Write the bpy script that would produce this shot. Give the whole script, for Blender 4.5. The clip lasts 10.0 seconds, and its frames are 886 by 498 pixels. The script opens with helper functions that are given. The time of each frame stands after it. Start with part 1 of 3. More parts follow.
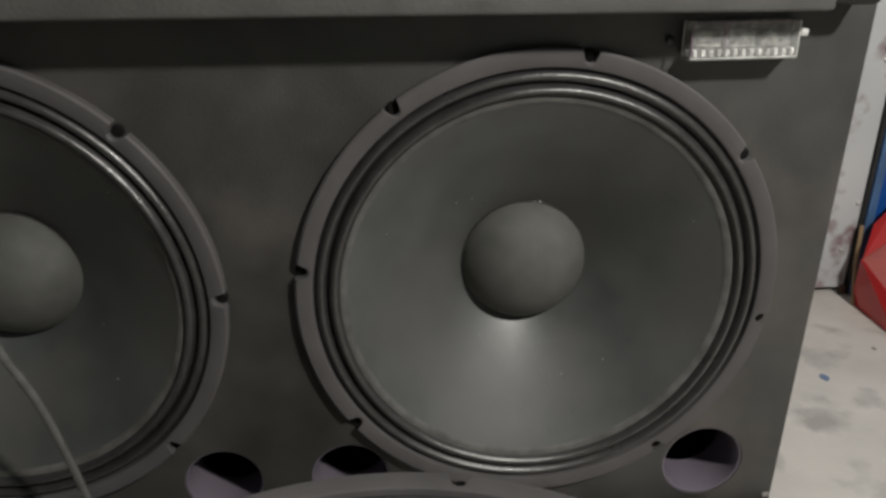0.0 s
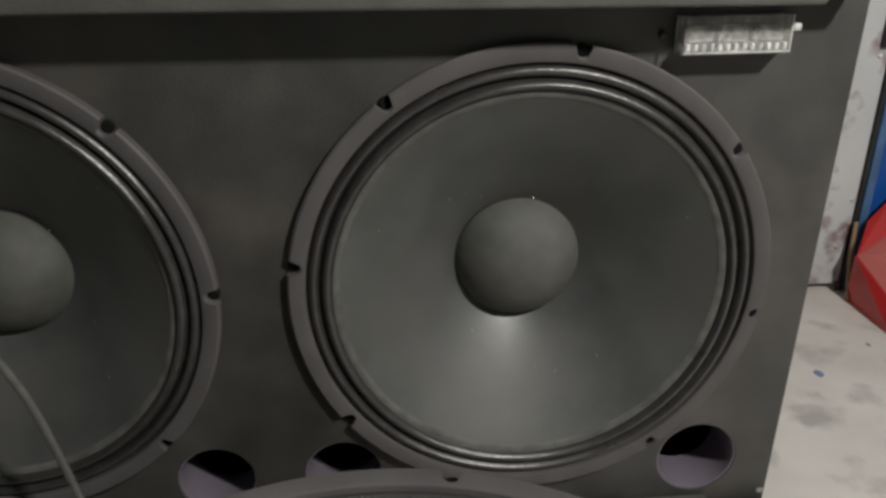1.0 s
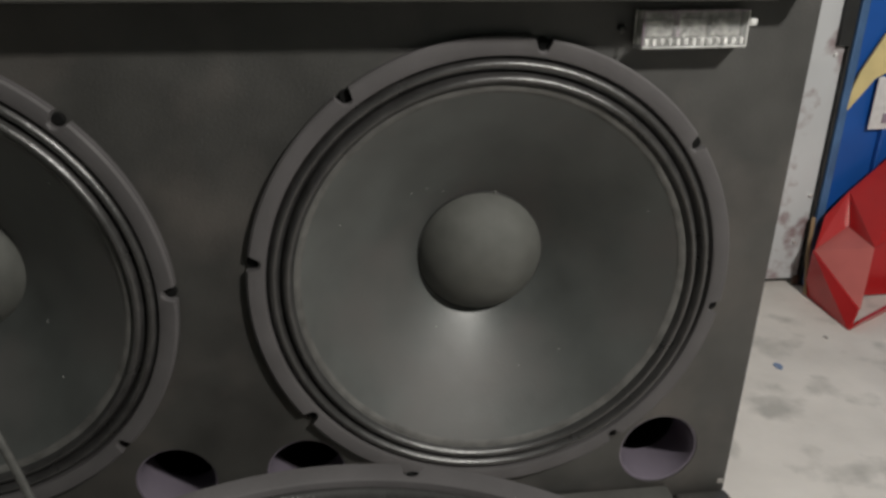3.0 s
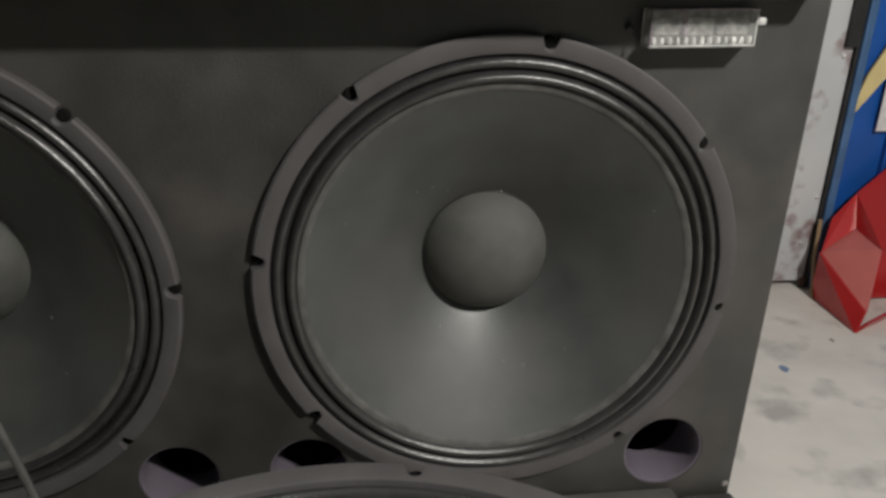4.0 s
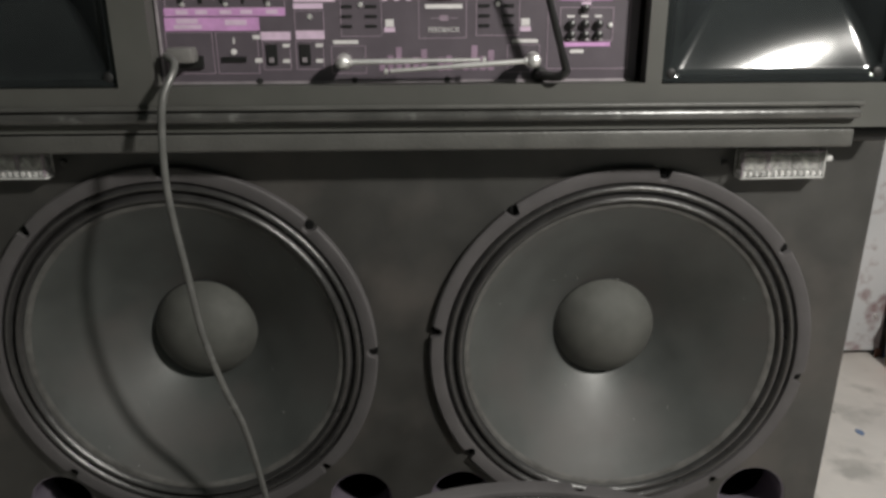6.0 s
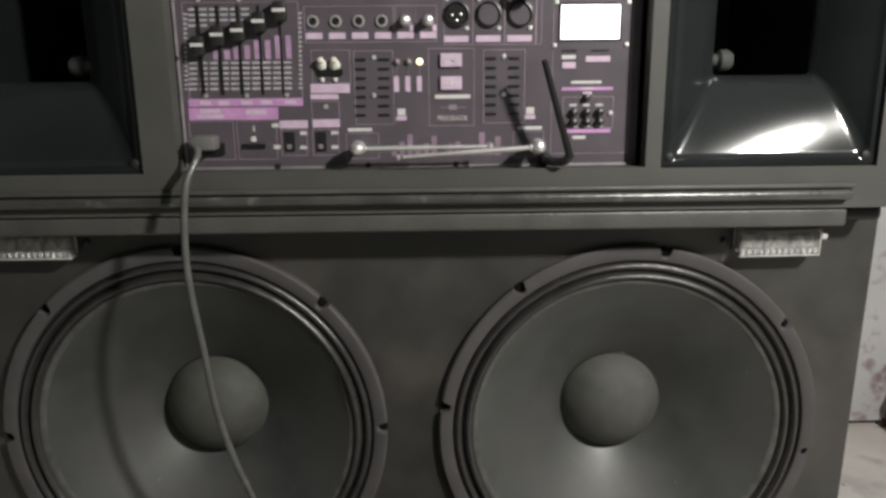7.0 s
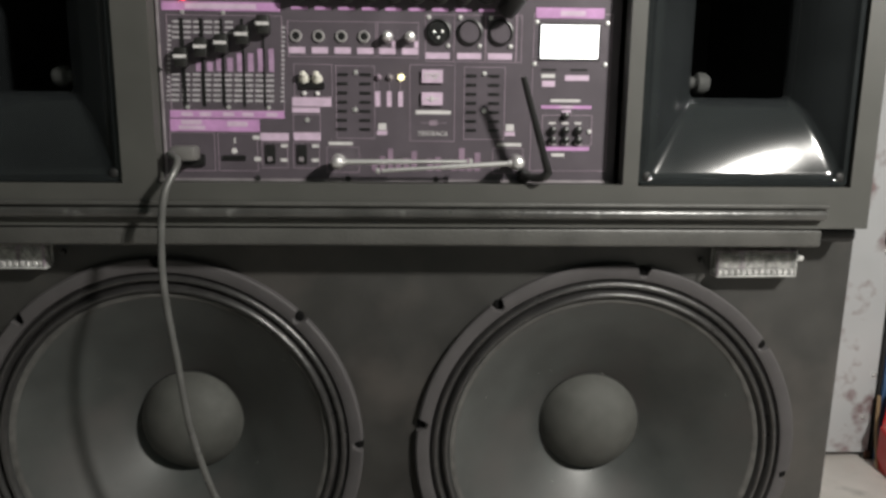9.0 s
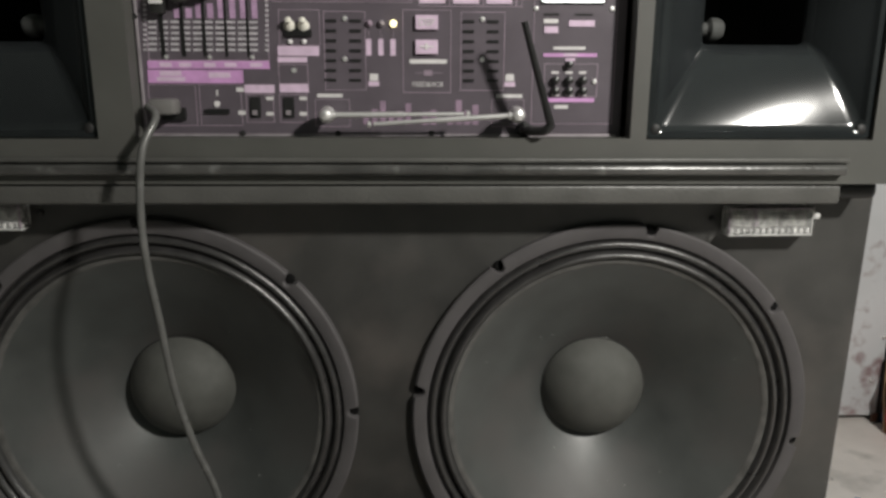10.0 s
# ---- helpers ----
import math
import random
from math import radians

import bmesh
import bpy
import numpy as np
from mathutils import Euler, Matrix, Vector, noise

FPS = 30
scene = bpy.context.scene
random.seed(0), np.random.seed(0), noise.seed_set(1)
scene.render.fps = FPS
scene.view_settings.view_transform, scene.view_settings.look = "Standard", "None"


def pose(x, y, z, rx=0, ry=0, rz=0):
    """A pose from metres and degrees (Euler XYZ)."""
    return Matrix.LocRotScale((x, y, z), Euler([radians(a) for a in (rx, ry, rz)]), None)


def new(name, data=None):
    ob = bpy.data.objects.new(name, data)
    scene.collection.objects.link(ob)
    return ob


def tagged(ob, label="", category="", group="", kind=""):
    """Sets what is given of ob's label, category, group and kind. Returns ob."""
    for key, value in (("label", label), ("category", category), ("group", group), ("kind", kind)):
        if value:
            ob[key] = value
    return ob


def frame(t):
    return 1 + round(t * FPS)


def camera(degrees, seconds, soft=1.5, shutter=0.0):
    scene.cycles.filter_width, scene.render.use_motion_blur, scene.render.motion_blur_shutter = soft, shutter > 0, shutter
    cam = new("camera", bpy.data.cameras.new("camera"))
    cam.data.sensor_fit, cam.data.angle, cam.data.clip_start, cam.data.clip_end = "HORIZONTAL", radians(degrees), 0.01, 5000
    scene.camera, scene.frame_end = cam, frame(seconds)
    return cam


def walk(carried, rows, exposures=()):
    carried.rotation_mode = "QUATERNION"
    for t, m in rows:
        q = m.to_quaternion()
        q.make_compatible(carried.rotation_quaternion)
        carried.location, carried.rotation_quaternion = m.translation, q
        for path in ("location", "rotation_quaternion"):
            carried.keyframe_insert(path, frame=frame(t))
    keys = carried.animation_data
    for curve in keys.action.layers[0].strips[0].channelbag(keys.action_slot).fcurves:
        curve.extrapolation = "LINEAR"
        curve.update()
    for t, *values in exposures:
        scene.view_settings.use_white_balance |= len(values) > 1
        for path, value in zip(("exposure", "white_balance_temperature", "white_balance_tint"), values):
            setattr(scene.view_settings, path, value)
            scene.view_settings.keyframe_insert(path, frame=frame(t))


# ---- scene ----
cam = camera(62.33, 10.0, soft=3.0)
# seconds, eye x y z, yaw, pitch, roll
ROWS = [
    (0, 0.1035, -0.5100, 0.5780, -4.112, -22.571, 0.396),
    (0.5, 0.1048, -0.5087, 0.5765, -4.459, -22.727, 0.370),
    (1, 0.1060, -0.5088, 0.5755, -4.437, -22.701, 0.397),
    (1.5, 0.1059, -0.5071, 0.5749, -4.869, -22.807, -0.009),
    (2, 0.1068, -0.5080, 0.5778, -4.734, -23.384, -0.684),
    (2.5, 0.1107, -0.5084, 0.5745, -6.860, -22.818, -0.242),
    (4, 0.1111, -0.5059, 0.5691, -6.351, -22.738, -0.458),
    (4.5, 0.0867, -0.5126, 0.5761, -4.024, -23.362, 0.153),
    (5, 0.0565, -0.5606, 0.6030, -3.038, -23.864, -0.080),
    (5.5, 0.0349, -0.6252, 0.6399, -2.153, -20.808, -0.052),
    (6, 0.0266, -0.6543, 0.6582, -1.134, -18.702, 0.328),
    (6.2, 0.0245, -0.6653, 0.6668, -0.731, -17.220, 0.494),
    (7.3, 0.0191, -0.6725, 0.6753, -1.183, -13.229, 0.481),
    (7.5, 0.0220, -0.6740, 0.6693, -1.181, -13.068, 0.403),
    (8, 0.0277, -0.6762, 0.6610, -0.978, -11.581, 0.264),
    (8.5, 0.0306, -0.6769, 0.6604, 0.279, -11.251, 0.178),
    (8.7, 0.0300, -0.6766, 0.6600, 0.930, -11.070, 0.000),
    (9, 0.0286, -0.6757, 0.6594, -1.715, -11.028, -0.539),
    (9.5, 0.0303, -0.6579, 0.6577, -1.575, -12.152, -0.151),
    (10, 0.0358, -0.6433, 0.6481, -1.493, -13.816, -0.221),
]
walk(cam, [(t, pose(x, y, z, 90 + pitch, roll, yaw)) for t, x, y, z, yaw, pitch, roll in ROWS],
     exposures=((0.0, -0.11), (4.5, -0.11), (5.0, -0.20), (5.5, -0.10), (6.0, -0.06), (7.5, -0.02), (9.0, -0.03), (10.0, -0.10)))

# ---- light ----
world = bpy.data.worlds.new("night")
world.use_nodes = True
world.node_tree.nodes["Background"].inputs[0].default_value = (0.008, 0.009, 0.0085, 1)
world.node_tree.nodes["Background"].inputs[1].default_value = 1.0
scene.world = world
# one bare bulb hangs before the speaker, to its right half
BULB = (0.72, -0.77, 1.17)
bulb_data = bpy.data.lights.new("bulb_light", "POINT")
bulb_data.energy, bulb_data.shadow_soft_size, bulb_data.color = 65, 0.042, (1.0, 0.97, 0.905)
bulb_light = new("bulb_light", bulb_data)
bulb_light.location = BULB


# ---- materials ----
def shade(name, base, rough=0.5, metal=0.0, var=0.25, scale=30.0, bump=0.0, bump_scale=400.0, spec=0.5, second=None, second_scale=4.0, second_edge=(0.5, 0.65)):
    """A surface with grain and a broader mottling, and fine relief."""
    m = bpy.data.materials.new(name)
    m.use_nodes = True
    nt = m.node_tree
    b = nt.nodes["Principled BSDF"]
    b.inputs["Roughness"].default_value = rough
    b.inputs["Metallic"].default_value = metal
    b.inputs["Specular IOR Level"].default_value = spec
    tc = nt.nodes.new("ShaderNodeTexCoord")
    out = None

    def grain(sc, detail):
        n = nt.nodes.new("ShaderNodeTexNoise")
        n.inputs["Scale"].default_value, n.inputs["Detail"].default_value = sc, detail
        nt.links.new(tc.outputs["Object"], n.inputs["Vector"])
        return n

    def ramp(n, lo, hi, p0=0.3, p1=0.7):
        r = nt.nodes.new("ShaderNodeValToRGB")
        r.color_ramp.elements[0].position, r.color_ramp.elements[1].position = p0, p1
        r.color_ramp.elements[0].color, r.color_ramp.elements[1].color = (*lo, 1), (*hi, 1)
        nt.links.new(n.outputs["Fac"], r.inputs["Fac"])
        return r

    lo, hi = [c * (1 - var) for c in base], [min(1, c * (1 + var)) for c in base]
    out = ramp(grain(scale, 6), lo, hi).outputs["Color"]
    if second:
        mask = ramp(grain(second_scale, 8), (0, 0, 0), (1, 1, 1), *second_edge)
        mix = nt.nodes.new("ShaderNodeMix")
        mix.data_type = "RGBA"
        mix.inputs["B"].default_value = (*second, 1)
        nt.links.new(mask.outputs["Color"], mix.inputs["Factor"])
        nt.links.new(out, mix.inputs["A"])
        out = mix.outputs["Result"]
    nt.links.new(out, b.inputs["Base Color"])
    rr = ramp(grain(scale * 0.4, 4), (rough * 0.85,) * 3, (min(1, rough * 1.15),) * 3)
    nt.links.new(rr.outputs["Color"], b.inputs["Roughness"])
    if bump:
        bp = nt.nodes.new("ShaderNodeBump")
        bp.inputs["Strength"].default_value, bp.inputs["Distance"].default_value = bump, 0.002
        nt.links.new(grain(bump_scale, 3).outputs["Fac"], bp.inputs["Height"])
        nt.links.new(bp.outputs["Normal"], b.inputs["Normal"])
    return m


def glow(name, colour, strength):
    m = bpy.data.materials.new(name)
    m.use_nodes = True
    b = m.node_tree.nodes["Principled BSDF"]
    b.inputs["Base Color"].default_value = (*colour, 1)
    b.inputs["Emission Color"].default_value = (*colour, 1)
    b.inputs["Emission Strength"].default_value = strength
    return m


def clear(name, tint, rough, alpha):
    m = shade(name, tint, rough, var=0.25, scale=170, bump=0.5, bump_scale=160)
    b = m.node_tree.nodes["Principled BSDF"]
    b.inputs["Transmission Weight"].default_value = alpha
    b.inputs["IOR"].default_value = 1.18
    return m


PAINT = shade("black cabinet paint", (0.035, 0.034, 0.032), 0.5, var=0.3, scale=22, bump=0.15, bump_scale=700, spec=0.7, second=(0.077, 0.067, 0.061), second_scale=9, second_edge=(0.48, 0.74))
TRIM = shade("black trim paint", (0.084, 0.083, 0.078), 0.42, var=0.2, scale=20, bump=0.25, bump_scale=300, second=(0.09, 0.087, 0.083), second_scale=16, second_edge=(0.6, 0.75))
# the pale second colour paints broken highlights along the moulding
MOULD = shade("worn glossy moulding with painted highlights", (0.062, 0.061, 0.058), 0.3, var=0.35, scale=30, bump=0.25, bump_scale=110, second=(0.17, 0.17, 0.165), second_scale=45, second_edge=(0.58, 0.72), spec=0.9)
RIM = shade("pressed steel frame", (0.080, 0.075, 0.077), 0.7, var=0.14, spec=0.35, scale=24, bump=0.12, bump_scale=500)
EDGE = shade("dusty cone edge", (0.088, 0.086, 0.082), 0.6, var=0.35, scale=70)
CLOTH = shade("doped cloth surround", (0.030, 0.029, 0.029), 0.31, var=0.3, scale=90, bump=0.2, bump_scale=700, spec=0.9)
CONE = shade("paper cone", (0.056, 0.060, 0.058), 0.5, var=0.20, scale=26, bump=0.05, bump_scale=420, spec=0.8, second=(0.066, 0.062, 0.060), second_scale=11, second_edge=(0.48, 0.72))
CAP = shade("paper dust cap", (0.082, 0.083, 0.076), 0.62, var=0.12, scale=60, bump=0.35, bump_scale=900)
STEEL = shade("dark steel", (0.05, 0.05, 0.05), 0.4, metal=0.6)
# near black: the shade inside the bolt holes is in this colour
HOLE_SHADE = shade("bolt steel with hole shade", (0.008, 0.008, 0.008), 0.85, var=0.3, spec=0.1)
RUBBER = shade("black rubber", (0.012, 0.012, 0.012), 0.6, var=0.3)
TUBE = shade("grey plastic tube", (0.140, 0.122, 0.152), 0.17, var=0.1, scale=12)
HORN = shade("glossy black plastic", (0.015, 0.017, 0.018), 0.11, var=0.25, scale=12, bump=0.03, bump_scale=32, spec=0.8)
FACE = shade("black printed panel", (0.094, 0.079, 0.094), 0.42, var=0.12, scale=40, bump=0.05)
PINK = shade("magenta print", (0.53, 0.28, 0.53), 0.5, var=0.14, scale=90)
PALE = shade("pale lilac print", (0.60, 0.46, 0.59), 0.5, var=0.12, scale=120)
WHITE = shade("white print", (0.62, 0.6, 0.6), 0.5, var=0.1, scale=120)
LINE = shade("grey print line", (0.27, 0.21, 0.26), 0.5)
TICK = shade("greyed white print", (0.46, 0.44, 0.46), 0.5, var=0.2, scale=220)
MAUVE = shade("muted magenta print", (0.40, 0.26, 0.40), 0.5, var=0.2, scale=120)
FAINT = shade("faint mauve print", (0.27, 0.19, 0.26), 0.5, var=0.15, scale=90)
NICKEL = shade("bright nickel", (0.50, 0.48, 0.48), 0.3, metal=0.5, var=0.1, scale=90)
PLUG = shade("grey moulded plug", (0.15, 0.145, 0.14), 0.45, var=0.15, scale=60)
IVORY = shade("ivory plastic", (0.66, 0.64, 0.57), 0.4, var=0.1, scale=60)
BLACK = shade("black plastic", (0.014, 0.014, 0.014), 0.35, var=0.2)
KNOB = shade("black knob", (0.02, 0.02, 0.019), 0.4, var=0.2)
CHROME = shade("chrome", (0.86, 0.85, 0.84), 0.36, metal=0.75, var=0.05)
ALU = shade("aluminium edge", (0.3, 0.27, 0.29), 0.4, metal=0.3, var=0.25, scale=60)
SCREEN = glow("lit display", (1.0, 1.0, 1.0), 2.2)
LED_Y = glow("yellow led", (1.0, 0.90, 0.50), 2.2)
LED_R = glow("red led", (1.0, 0.06, 0.1), 4.0)
BOLT = shade("dull zinc bolt", (0.05, 0.052, 0.05), 0.8, var=0.2, scale=80)
CABLE = shade("grey cable", (0.105, 0.105, 0.101), 0.27, var=0.2, scale=60)
LENS = clear("clear plastic", (0.8, 0.8, 0.79), 0.12, 0.8)
MOTTLE = shade("mottled back plate", (0.62, 0.62, 0.6), 0.45, var=0.4, scale=190, second=(0.36, 0.36, 0.34), second_scale=110, second_edge=(0.5, 0.62))
FROST = shade("milky plastic edge", (0.46, 0.46, 0.45), 0.3, var=0.3, scale=150)
FRONT = shade("black front board paint", (0.070, 0.070, 0.064), 0.55, var=0.2, scale=11, bump=0.12, bump_scale=700, second=(0.075, 0.072, 0.067), second_scale=9, second_edge=(0.5, 0.75))
GLUE = shade("dried glue bead", (0.03, 0.03, 0.03), 0.12, var=0.2)
# paler than the bead, to stand for its glint
GLINT = shade("pale glint on glue", (0.10, 0.10, 0.095), 0.15, var=0.2, scale=200, spec=1.0)
SPECK = shade("pale dust speck", (0.4, 0.4, 0.38), 0.7)
BOARD = shade("white lamp board", (0.55, 0.545, 0.52), 0.5, var=0.5, scale=160, second=(0.28, 0.28, 0.27), second_scale=95, second_edge=(0.5, 0.6))
FLOOR = shade("worn concrete", (0.66, 0.62, 0.585), 0.7, var=0.10, scale=9, bump=0.3, bump_scale=90, second=(0.43, 0.41, 0.385), second_scale=13, second_edge=(0.54, 0.70))
# unseen room surfaces: darkness and green tint are set for the fill light
WALL = shade("dark wall tone for low fill", (0.10, 0.125, 0.11), 0.8, var=0.1, scale=3, bump=0.2, bump_scale=80)
PLASTER = shade("lighter wall tone for bounce", (0.21, 0.25, 0.23), 0.8, var=0.1, scale=3, bump=0.2, bump_scale=80)
SHEET = shade("scuffed white sheet", (0.52, 0.525, 0.54), 0.6, var=0.08, scale=6, bump=0.1, second=(0.25, 0.18, 0.185), second_scale=24, second_edge=(0.56, 0.7))
BLUE = shade("blue paint", (0.01, 0.085, 0.36), 0.4, var=0.15, scale=9)
BLUEGREY = shade("greyed blue paint", (0.06, 0.13, 0.27), 0.5, var=0.25, scale=20)
DUST = shade("grey speck", (0.3, 0.285, 0.27), 0.7)
RED = shade("red plastic", (0.42, 0.018, 0.02), 0.32, var=0.15, scale=8)
# the bin's red again, with glare and some dust mixed into the colour
PALE_RED = shade("red plastic paled by glare and dust", (0.46, 0.12, 0.11), 0.45, var=0.12, scale=14)
YELLOW = shade("cream print", (0.62, 0.5, 0.24), 0.5, var=0.1)
RUST = shade("rusty steel", (0.12, 0.065, 0.045), 0.7, var=0.4, scale=40)
WOOD = shade("plywood", (0.3, 0.2, 0.11), 0.6, var=0.2, scale=12)
STAIN = shade("blue paint drop", (0.20, 0.27, 0.42), 0.6)


# ---- building helpers ----
def part(name, bm, material, parent=None, label="", smooth=None):
    """One mesh object out of a bmesh; smooth: degrees under which edges are smooth."""
    me = bpy.data.meshes.new(name)
    bmesh.ops.recalc_face_normals(bm, faces=bm.faces)
    if smooth is not None:
        for f in bm.faces:
            f.smooth = True
        for e in bm.edges:
            e.smooth = len(e.link_faces) == 2 and e.calc_face_angle(0) < radians(smooth)
    bm.to_mesh(me)
    bm.free()
    me.materials.append(material)
    ob = new(name, me)
    ob.parent = parent
    if label:
        ob["label"] = label
    return ob


def empty(name, m, label, category, group=""):
    ob = new(name)
    ob.empty_display_size = 0.05
    ob.matrix_world = m
    return tagged(ob, label, category, group)


def block(x0, x1, y0, y1, z0, z1, bevel=0.0, segments=2, bm=None):
    bm2 = bmesh.new()
    bmesh.ops.create_cube(bm2, size=1, matrix=Matrix.Translation(((x0 + x1) / 2, (y0 + y1) / 2, (z0 + z1) / 2)) @ Matrix.Diagonal((x1 - x0, y1 - y0, z1 - z0, 1)))
    if bevel:
        bmesh.ops.bevel(bm2, geom=bm2.edges[:], offset=bevel, segments=segments, affect="EDGES", profile=0.5)
    if bm is None:
        return bm2
    me = bpy.data.meshes.new("tmp")
    bm2.to_mesh(me)
    bm2.free()
    bm.from_mesh(me)
    bpy.data.meshes.remove(me)
    return bm


def lathe(profile, segs=64, close=False, radius=None):
    """Turns (r, y) pairs round the y axis; radius(i, r, a) may change r by angle."""
    bm = bmesh.new()
    rings = []
    for i, (r, y) in enumerate(profile):
        ring = []
        for k in range(segs):
            a = 2 * math.pi * k / segs
            q = radius(i, r, a) if radius else r
            ring.append(bm.verts.new((q * math.sin(a), y, q * math.cos(a))))
        rings.append(ring)
    pairs = list(zip(rings, rings[1:])) + ([(rings[-1], rings[0])] if close else [])
    for p, q in pairs:
        for k in range(segs):
            bm.faces.new((p[k], p[(k + 1) % segs], q[(k + 1) % segs], q[k]))
    if not close:
        for ring, r in ((rings[0], profile[0][0]), (rings[-1], profile[-1][0])):
            if r < 0.0009:
                bmesh.ops.contextual_create(bm, geom=ring)
    return bm


def spline(points, steps=10):
    """A smooth line through the points."""
    v = [Vector(p) for p in points]
    v = [v[0] * 2 - v[1]] + v + [v[-1] * 2 - v[-2]]
    out = []
    for a, b, c, d in zip(v, v[1:], v[2:], v[3:]):
        for k in range(steps):
            t = k / steps
            out.append(0.5 * ((2 * b) + (c - a) * t + (2 * a - 5 * b + 4 * c - d) * t * t + (3 * b - a - 3 * c + d) * t ** 3))
    out.append(v[-2])
    return out


def hose(line, r, segs=10, r2=None):
    bm = bmesh.new()
    rings = []
    up = Vector((0.3, 1, 0.2))
    for i, p in enumerate(line):
        d = (line[min(i + 1, len(line) - 1)] - line[max(i - 1, 0)]).normalized()
        u = d.cross(up).normalized()
        w = d.cross(u)
        q = r if r2 is None else r + (r2 - r) * i / (len(line) - 1)
        rings.append([bm.verts.new(p + q * (math.cos(2 * math.pi * k / segs) * u + math.sin(2 * math.pi * k / segs) * w)) for k in range(segs)])
    for a, b in zip(rings, rings[1:]):
        for k in range(segs):
            bm.faces.new((a[k], a[(k + 1) % segs], b[(k + 1) % segs], b[k]))
    bm.faces.new(rings[0])
    bm.faces.new(rings[-1])
    return bm


def board_with_holes(x0, x1, z0, z1, y0, y1, holes, rects=()):
    """A board in the xz plane, front at y0, back at y1, with round and square openings."""
    bm = bmesh.new()

    def loop(pts):
        vs = [bm.verts.new(p) for p in pts]
        for a, b in zip(vs, vs[1:] + vs[:1]):
            bm.edges.new((a, b))

    loop([(x0, y0, z0), (x1, y0, z0), (x1, y0, z1), (x0, y0, z1)])
    for cx, cz, r in holes:
        loop([(cx + r * math.cos(2 * math.pi * k / 72), y0, cz + r * math.sin(2 * math.pi * k / 72)) for k in range(72)])
    for a, b, c, d in rects:
        loop([(a, y0, c), (b, y0, c), (b, y0, d), (a, y0, d)])
    bmesh.ops.triangle_fill(bm, use_beauty=True, use_dissolve=False, edges=bm.edges[:])
    got = bmesh.ops.extrude_face_region(bm, geom=bm.faces[:])
    bmesh.ops.translate(bm, vec=(0, y1 - y0, 0), verts=[g for g in got["geom"] if isinstance(g, bmesh.types.BMVert)])
    return bm


# ---- setting ----
Z0 = 0.324  # height of the woofers' centres over the floor


def structure(name, bm, mat, label):
    return tagged(part(name, bm, mat), label, name.split("_")[0], kind="structure")


floor = structure("floor", block(-4.6, 2.8, -3.0, 2.0, -0.06, 0.0), FLOOR, "worn grey concrete floor with stains and paint drops")
# walls and ceiling are added out of view to hold and bounce light
structure("wall_north", block(-4.6, 1.02, 0.66, 0.76, 0.0, 2.6), WALL, "dark wall behind the speaker, toned for low fill")
structure("wall_south", block(-4.6, 2.8, -3.1, -3.0, 0.0, 2.6), PLASTER, "unseen plaster wall added for fill light")
structure("wall_west", block(-4.7, -4.6, -3.0, 2.0, 0.0, 2.6), WALL, "unseen plaster wall added for fill light")
structure("wall_east", block(2.8, 2.9, -3.0, 2.0, 0.0, 2.6), PLASTER, "unseen plaster wall added for fill light")
structure("wall_back", block(1.02, 2.8, 1.9, 2.0, 0.0, 2.6), WALL, "unseen plaster wall added for fill light")
structure("ceiling", block(-4.7, 2.9, -3.1, 2.0, 2.6, 2.7), PLASTER, "unseen ceiling added to bounce light")

# white sheet against the wall, and the blue board beside it
sheet = empty("wall_sheet", pose(0, 0, 0), "scuffed white sheet board against the wall", "board")
part("panel", block(0.2, 0.893, 0.61, 0.635, 0.012, 1.9, 0.003), SHEET, sheet)
part("edge_strip", block(0.8945, 0.899, 0.604, 0.628, 0.0, 1.9, 0.001), STEEL, sheet, "dark steel edge strip")
part("nail", lathe([(0.0001, 0.604), (0.003, 0.605), (0.0035, 0.61)], 12), CHROME, sheet).location = (0.877, 0, 0.408)
part("nail", lathe([(0.0001, 0.604), (0.003, 0.605), (0.0035, 0.61)], 12), CHROME, sheet).location = (0.872, 0, 0.086)
part("nail", lathe([(0.0001, 0.604), (0.003, 0.605), (0.0035, 0.61)], 12), CHROME, sheet).location = (0.884, 0, 0.171)
part("cover_strip", block(0.874, 0.8935, 0.600, 0.6095, 0.421, 1.9, 0.001), RUBBER, sheet, "dark strip over the upper edge")
part("foot_stain", block(0.883, 0.8938, 0.606, 0.6095, 0.0, 0.018, 0.001), RUST, sheet, "rusty lower corner plate")

blue = empty("blue_board", pose(0, 0, 0), "blue painted board with a printed cream and white picture", "sign board")
part("panel", block(0.9, 1.9, 0.612, 0.64, 0.0, 1.9, 0.002), BLUE, blue)
part("rib", block(0.9, 0.914, 0.600, 0.6115, 0.0, 1.9, 0.002), BLUEGREY, blue, "greyed blue edge rib")
part("rib", block(0.985, 0.993, 0.602, 0.6115, 0.0, 0.9, 0.002), BLUE, blue)


def ribbon(pts0, pts1, y):
    bm = bmesh.new()
    a = [bm.verts.new((x, y, z)) for x, z in pts0]
    b = [bm.verts.new((x, y, z)) for x, z in pts1]
    for k in range(len(a) - 1):
        bm.faces.new((a[k], a[k + 1], b[k + 1], b[k]))
    got = bmesh.ops.extrude_face_region(bm, geom=bm.faces[:])
    bmesh.ops.translate(bm, vec=(0, 0.004, 0), verts=[g for g in got["geom"] if isinstance(g, bmesh.types.BMVert)])
    return bm


